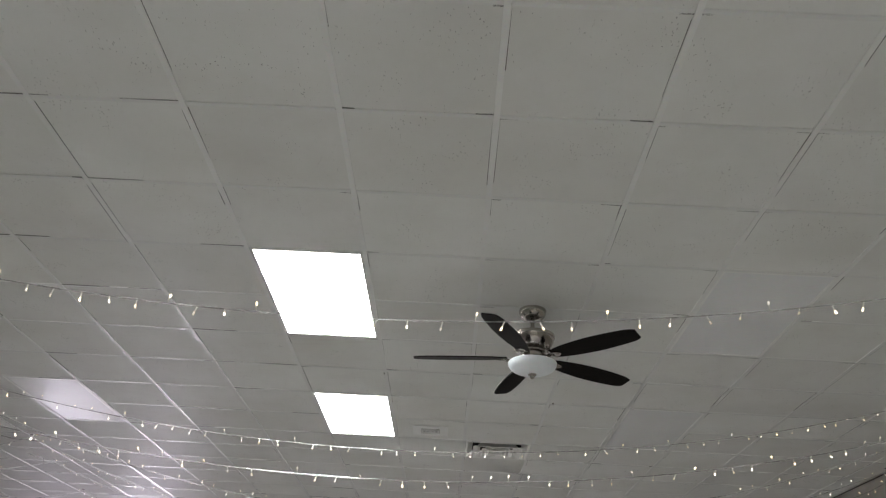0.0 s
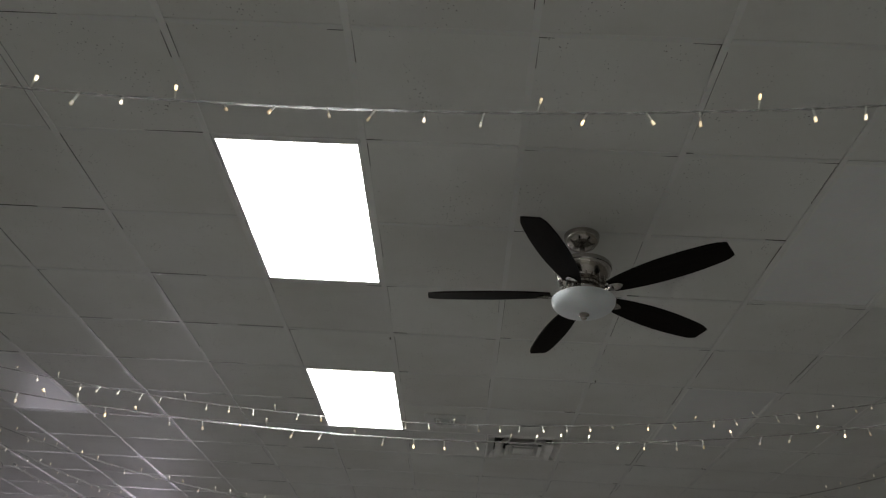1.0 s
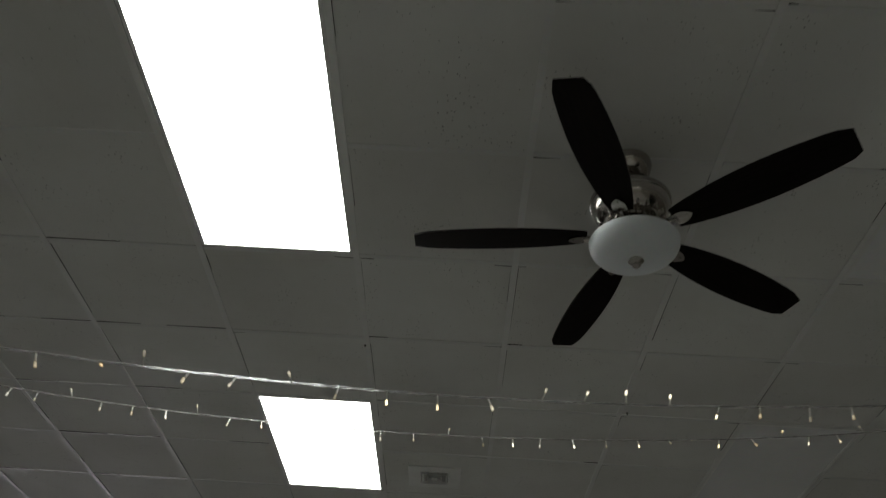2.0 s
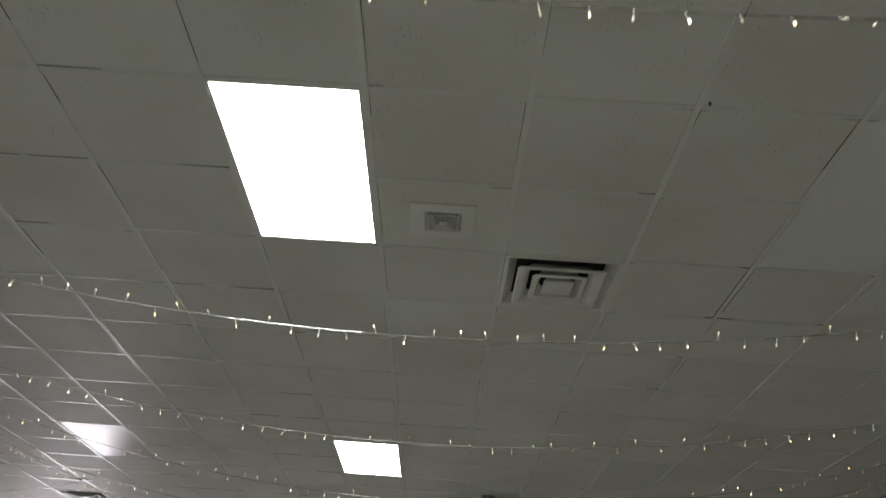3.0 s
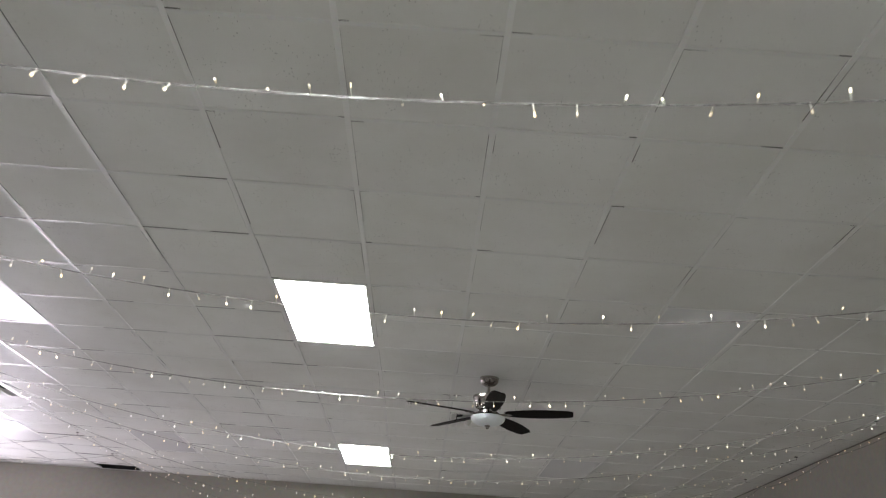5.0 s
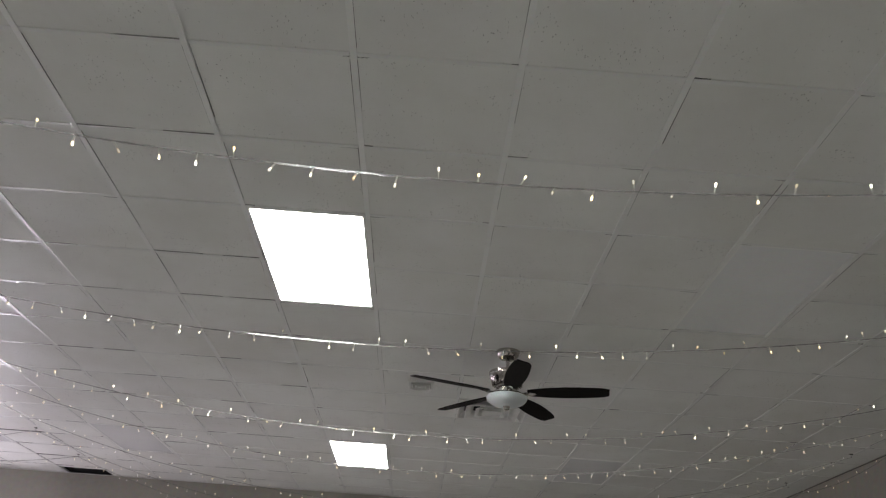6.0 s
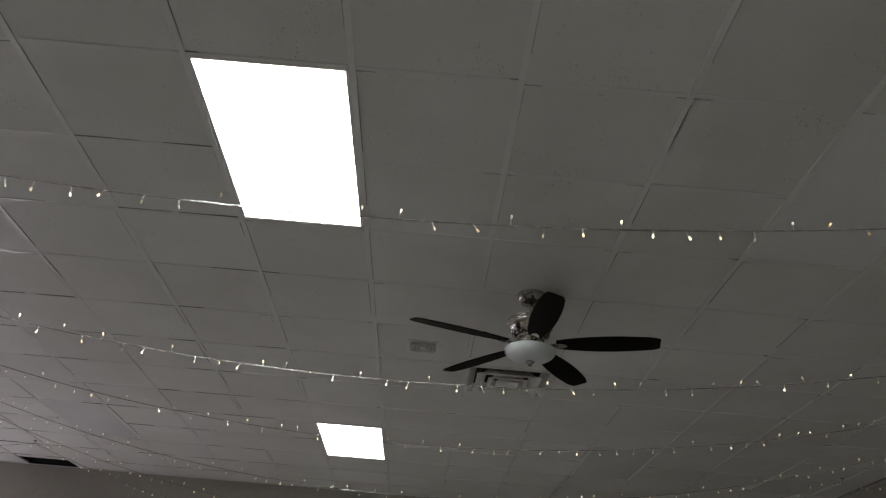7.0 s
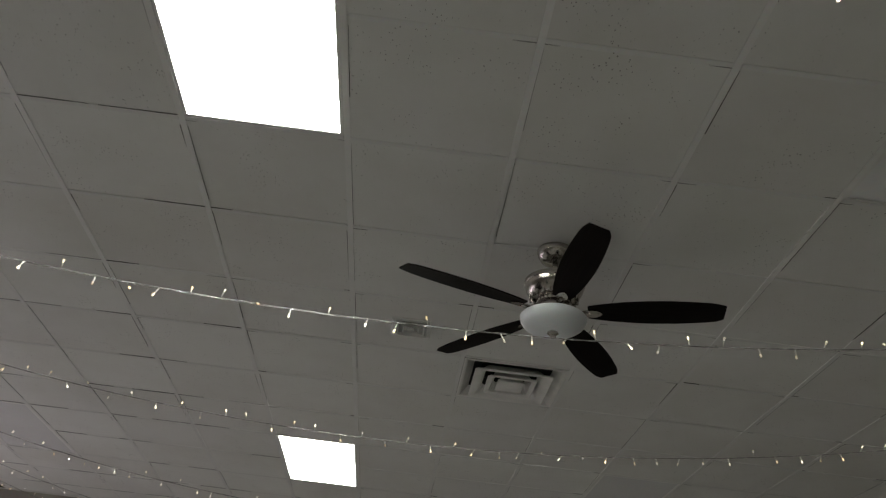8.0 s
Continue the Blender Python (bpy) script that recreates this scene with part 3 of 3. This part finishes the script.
def ceiling_fan(x, y, turn):
    e = empty("ceiling_fan", x, y, H, "brushed nickel ceiling fan with five dark blades and white bowl", "ceiling fan", "ceiling fans")
    part("canopy", lathe(((0, 0.002), (0.074, 0.002), (0.079, -0.003), (0.079, -0.014), (0.073, -0.036), (0.059, -0.055), (0.038, -0.065), (0.016, -0.068), (0, -0.068))), M_NICKEL, e, smooth=35)
    part("downrod", lathe(((0, -0.066), (0.0115, -0.066), (0.0115, -0.134), (0.019, -0.136), (0.022, -0.148), (0, -0.148)), 20), M_NICKEL, e, smooth=35)
    motor = part("motor_housing", lathe(((0, -0.146), (0.058, -0.146), (0.110, -0.151), (0.124, -0.157), (0.127, -0.163), (0.126, -0.176), (0.123, -0.179), (0.119, -0.200), (0.107, -0.224), (0.090, -0.242), (0.080, -0.246), (0, -0.246)), 48), M_NICKEL, e, smooth=30)
    part("hub", lathe(((0, -0.246), (0.070, -0.246), (0.074, -0.252), (0.074, -0.262), (0.056, -0.266), (0.056, -0.274), (0.068, -0.278), (0.068, -0.292), (0.052, -0.300), (0, -0.300)), 40), M_NICKEL, e, smooth=30)
    for k in range(20):
        a = 2 * math.pi * k / 20
        fin = new("fin", ME_FIN)
        fin.parent = motor
        fin.matrix_basis = pose(0.0930 * math.cos(a), 0.0930 * math.sin(a), -0.235, 0, 0, math.degrees(a))
    for k in range(5):
        m = pose(0, 0, -0.296, 0, 0, turn + 72 * k)
        b = new("blade", ME_BLADE)
        b.parent, b.matrix_basis = e, m
        i = new("blade_iron", ME_IRON)
        i.parent, i.matrix_basis = b, Matrix.Identity(4)
    part("light_collar", lathe(((0, -0.298), (0.062, -0.298), (0.066, -0.306), (0.100, -0.312), (0.116, -0.322), (0.118, -0.330), (0, -0.330)), 40), M_NICKEL, e, smooth=30)
    bowl = [(0.133, -0.321), (0.137, -0.325), (0.136, -0.332)]
    for k in range(1, 11):
        a = radians(90 * k / 10)
        bowl.append((0.136 * math.cos(a) ** 0.85 if k < 10 else 0.0, -0.332 - 0.057 * math.sin(a)))
    part("glass_bowl", lathe(bowl, 48), M_BOWL, e, "white frosted glass bowl", smooth=50)
    part("finial", lathe(((0, -0.386), (0.022, -0.388), (0.024, -0.393), (0.017, -0.398), (0.012, -0.404), (0.013, -0.409), (0.008, -0.414), (0, -0.415)), 24), M_NICKEL, e, smooth=35)


ME_FIN = to_mesh(bevelled(box(-0.003, 0.010, -0.0035, 0.0035, -0.014, 0.014), 0.0015), "fin", M_NICKEL)
for x, y, turn in FANS:
    ceiling_fan(x, y, turn)


# ---------------------------------------------------------------- string lights
def bulb_mesh():
    """Rice light pointing along +z: clear stem, small lamp flared towards its hollow tip."""
    bm = bmesh.new()
    add_lathe(bm, ((0, 0), (0.0019, 0.0), (0.0020, 0.018), (0.0024, 0.0215)), 7)
    add_lathe(bm, ((0.0022, 0.0215), (0.0024, 0.024), (0.0028, 0.0295), (0.0029, 0.0312), (0.0020, 0.0316), (0, 0.0300)), 8)
    bm.faces.ensure_lookup_table()
    for f in bm.faces:
        f.material_index = 1 if f.calc_center_median().z > 0.0217 else 0
        f.smooth = True
    return to_mesh(bm, "bulb", M_SOCKET, M_BULB)


ME_LAMP = bulb_mesh()


def strand(points, label, group, r, step=0.103):
    """A wire through a sagging line of points with small lamps every 10 cm."""
    e = empty("string_light", *points[0], label, "string lights", group)
    o = Vector(points[0])
    bm = bmesh.new()
    rel = [Vector(p) - o for p in points]
    # twin wire, loosely twisted
    length = [0.0]
    for a, b in zip(rel, rel[1:]):
        length.append(length[-1] + (b - a).length)
    total = length[-1]

    def at(s):
        for k in range(len(rel) - 1):
            if s <= length[k + 1] or k == len(rel) - 2:
                f = (s - length[k]) / max(1e-6, length[k + 1] - length[k])
                return rel[k].lerp(rel[k + 1], f)

    m = int(total / 0.022)
    ph = r.uniform(0, 6)
    for w in (0, math.pi):
        pts = []
        for i in range(m + 1):
            s = total * i / m
            p = at(s)
            a = ph + w + s * 2 * math.pi / 0.11
            pts.append(p + Vector((0, 0.0017 * math.cos(a), 0.0017 * math.sin(a))))
        add_tube(bm, pts, 0.0012, 5)
    part("wire", bm, M_WIRE, e, smooth=80)
    s = r.uniform(0.02, 0.08)
    while s < total - 0.02:
        p = at(s)
        kind = r.random()
        if kind < 0.58:
            rx = r.gauss(180, 16)
        elif kind < 0.90:
            rx = r.gauss(0, 20)
        else:
            rx = r.choice((90, -90)) + r.gauss(0, 20)
        b = new("bulb", ME_LAMP)
        b.parent = e
        b.matrix_basis = Matrix.Translation(p) @ pose(0, 0, 0, rx, r.gauss(0, 14), 0)
        s += step * r.uniform(0.86, 1.14)
    return e


def sagging(x0, x1, y0, y1, z0, z1, low, n=40):
    """Points of a hanging line; low is the height at its lowest point."""
    sag = (z0 + z1) / 2 - low
    return [(x0 + (x1 - x0) * t, y0 + (y1 - y0) * t, z0 + (z1 - z0) * t - sag * 4 * t * (1 - t)) for t in (i / n for i in range(n + 1))]


def hook(x, y, name="ceiling_hook"):
    e = empty(name, x, y, H, "small dark metal hook clipped to a tee bar", "hook", "ceiling hooks")
    bm = bmesh.new()
    add_box(bm, -0.014, 0.014, -0.012, 0.012, -0.005, 0.0005)
    add_tube(bm, [(0, 0, -0.004), (0, 0.002, -0.012), (0, 0, -0.022), (0.003, 0.006, -0.029), (0.004, 0.011, -0.022)], 0.0018, 6)
    part("hook_body", bm, M_HOOK, e)


def hanging(y, drift, low_x, low_z, curve, n=48):
    """Points of a strand from its ceiling hook to the far side, and those two ends."""
    xa = low_x - math.sqrt((H - 0.028 - low_z) / curve)
    xb = min(low_x + math.sqrt((H - 0.028 - low_z) / curve), XR - 0.03)
    return [(x, y + drift * x, low_z + curve * (x - low_x) ** 2) for x in (xa + (xb - xa) * i / n for i in range(n + 1))]


rs = random.Random(21)
for row in STRANDS:
    pts = hanging(*row)
    strand(pts, "warm white fairy lights on clear wire sagging across the ceiling", "crossing strands", rs)
    xa, ya = pts[0][:2]
    strand(sagging(XL + 0.03, xa - 0.01, ya + rs.uniform(-0.5, 0.5), ya, H - 0.03, H - 0.028, H - rs.uniform(0.20, 0.36), 16), "short fairy light swag between hook and wall", "short swags", rs, 0.34)
    hook(xa, ya)
    if pts[-1][0] < XR - 0.05:
        hook(*pts[-1][:2])
# strand that follows the top of the right wall
for k in range(9):
    ya, yb = -9.6 + k * 1.9, -9.6 + (k + 1) * 1.9
    strand(sagging(XR - 0.04, XR - 0.04, ya, yb, H - 0.035, H - 0.035, H - rs.uniform(0.06, 0.12), 14), "fairy lights swagged along the wall top", "wall swags", rs, 0.17)

# stray dark hooks left in the ceiling
for x, y in ((0.60, -5.43), (1.865, -4.91)):
    e = empty("ceiling_pin", x, y, H - 0.001, "tiny dark pin stuck in the ceiling", "pin", "stray pins")
    part("pin", lathe(((0, 0.004), (0.005, 0.004), (0.0055, -0.002), (0.003, -0.004), (0.0025, -0.011), (0, -0.012)), 10), M_HOOK, e)

# scraps of black cable lying on the tee bars
def cable_scrap(points):
    x, y = points[0]
    e = empty("cable_scrap", x, y, H, "short scrap of black cable on the ceiling bars", "cable", "cable scraps")
    bm = bmesh.new()
    add_tube(bm, [(px - x, py - y, -0.006 - 0.010 * math.sin(2.1 * k)) for k, (px, py) in enumerate(points)], 0.004, 6)
    part("cable", bm, M_HOOK, e, smooth=60)


cable_scrap(((-3.34, -2.94), (-3.24, -2.86), (-3.16, -2.80), (-3.03, -2.76)))
cable_scrap(((-3.40, -2.20), (-3.34, -2.10), (-3.32, -2.00), (-3.38, -1.84)))
cable_scrap(((-3.17, 2.24), (-3.10, 2.32), (-3.02, 2.30), (-2.97, 2.40)))
cable_scrap(((-3.05, 0.90), (-3.02, 1.00), (-3.08, 1.08)))

# roll-up banner standing beside the aisle; local x runs along its width, local y is its front
BW, BZ = 0.80, 2.138
e = tagged(new("roll_up_banner"), "dark green roll-up banner standing on floor with white label", "banner")
e.empty_display_size = 0.1
e.matrix_world = pose(-1.329, -1.061, 0, 0, 0, -105)
bm = bmesh.new()
nb = 24
front, back = [], []
for k in range(nb + 1):
    x = 0.012 + (BW - 0.024) * k / nb
    w = 0.004 * math.sin(k * 0.7)
    front.append([bm.verts.new((x, 0.002 + w * f, z)) for z, f in ((BZ - 0.012, 0.0), (1.45, 1.0), (0.7, 1.4), (0.085, 0.2))])
    back.append([bm.verts.new((x, w * f, z)) for z, f in ((BZ - 0.012, 0.0), (1.45, 1.0), (0.7, 1.4), (0.085, 0.2))])
for k in range(nb):
    for q in range(3):
        bm.faces.new((front[k][q], front[k][q + 1], front[k + 1][q + 1], front[k + 1][q]))
        bm.faces.new((back[k][q + 1], back[k][q], back[k + 1][q], back[k + 1][q + 1]))
for col_f, col_b in ((front[0], back[0]), (front[nb], back[nb])):
    for q in range(3):
        bm.faces.new((col_f[q], col_f[q + 1], col_b[q + 1], col_b[q]))
bmesh.ops.recalc_face_normals(bm, faces=bm.faces)
cloth = part("cloth", bm, M_GREEN, e, "dark green printed cloth", smooth=60)
part("top_rail", bevelled(box(0.004, BW - 0.004, -0.009, 0.011, BZ - 0.020, BZ + 0.010), 0.006), M_FRAME, e, "grey metal clamp rail", smooth=50)
for x0 in (-0.001, BW - 0.004):
    part("end_cap", bevelled(box(x0, x0 + 0.005, -0.012, 0.014, BZ - 0.023, BZ + 0.013), 0.002), M_HOOK, e, "black plastic end cap")
bm = bmesh.new()
add_tube(bm, [(BW / 2, -0.030, 0.07), (BW / 2, -0.026, 1.1), (BW / 2, -0.014, BZ)], 0.008, 10)
part("pole", bm, M_FRAME, e, smooth=60)
part("base", bevelled(box(-0.01, BW + 0.01, -0.07, 0.05, 0.012, 0.095), 0.02), M_FRAME, e, "grey metal roller base", smooth=50)
for x0 in (0.14, BW - 0.18):
    part("foot", bevelled(box(x0, x0 + 0.04, -0.19, 0.17, 0.0, 0.012), 0.004), M_HOOK, e, "dark swivel foot")
# white rounded label with a printed ring
LX, LZ, LW, LH, LR, LR2 = 0.40, BZ - 0.244, 0.372, 0.374, 0.045, 0.170
bm = bmesh.new()
edge = []
for cx, cz, a0 in ((LW / 2 - LR, LH / 2 - LR, 0), (-LW / 2 + LR, LH / 2 - LR, 90), (-LW / 2 + LR, -LH / 2 + LR, 180), (LW / 2 - LR, -LH / 2 + LR, 270)):
    edge += [(LX + cx + LR * math.cos(radians(a0 + 15 * k)), LZ + cz + LR * math.sin(radians(a0 + 15 * k))) for k in range(7)]
lo = [bm.verts.new((x, 0.0075, z)) for x, z in edge]
hi = [bm.verts.new((x, 0.0090, z)) for x, z in edge]
bm.faces.new(hi)
bm.faces.new(lo[::-1])
for k in range(len(edge)):
    q = (k + 1) % len(edge)
    bm.faces.new((lo[k], lo[q], hi[q], hi[k]))
bmesh.ops.recalc_face_normals(bm, faces=bm.faces)
panel = part("label", bm, M_SIGN, cloth, "white rounded label panel")
bm = bmesh.new()
n = 48
for r_out, r_in in ((LR2, LR2 - 0.008), (LR2 * 0.70, LR2 * 0.70 - 0.006)):
    a = [[bm.verts.new((LX + r * math.cos(2 * math.pi * k / n), y, LZ + r * math.sin(2 * math.pi * k / n))) for k in range(n)] for r, y in ((r_out, 0.0094), (r_out, 0.0102), (r_in, 0.0102), (r_in, 0.0094))]
    for p, q in zip(a, a[1:] + a[:1]):
        for k in range(n):
            bm.faces.new((p[k], p[(k + 1) % n], q[(k + 1) % n], q[k]))
for k in range(9):
    t = radians(35 + 13.75 * k)
    rr = LR2 * 0.84
    m = Matrix.Translation((LX + rr * math.cos(t), 0.0098, LZ + rr * math.sin(t))) @ Matrix.Rotation(math.pi / 2 - t, 4, "Y")
    for v in add_box(bm, -0.008, 0.008, -0.0004, 0.0004, -0.016, 0.016):
        v.co = m @ v.co
bmesh.ops.recalc_face_normals(bm, faces=bm.faces)
part("print", bm, M_DARKTRIM, cloth, "dark printed ring of marks")
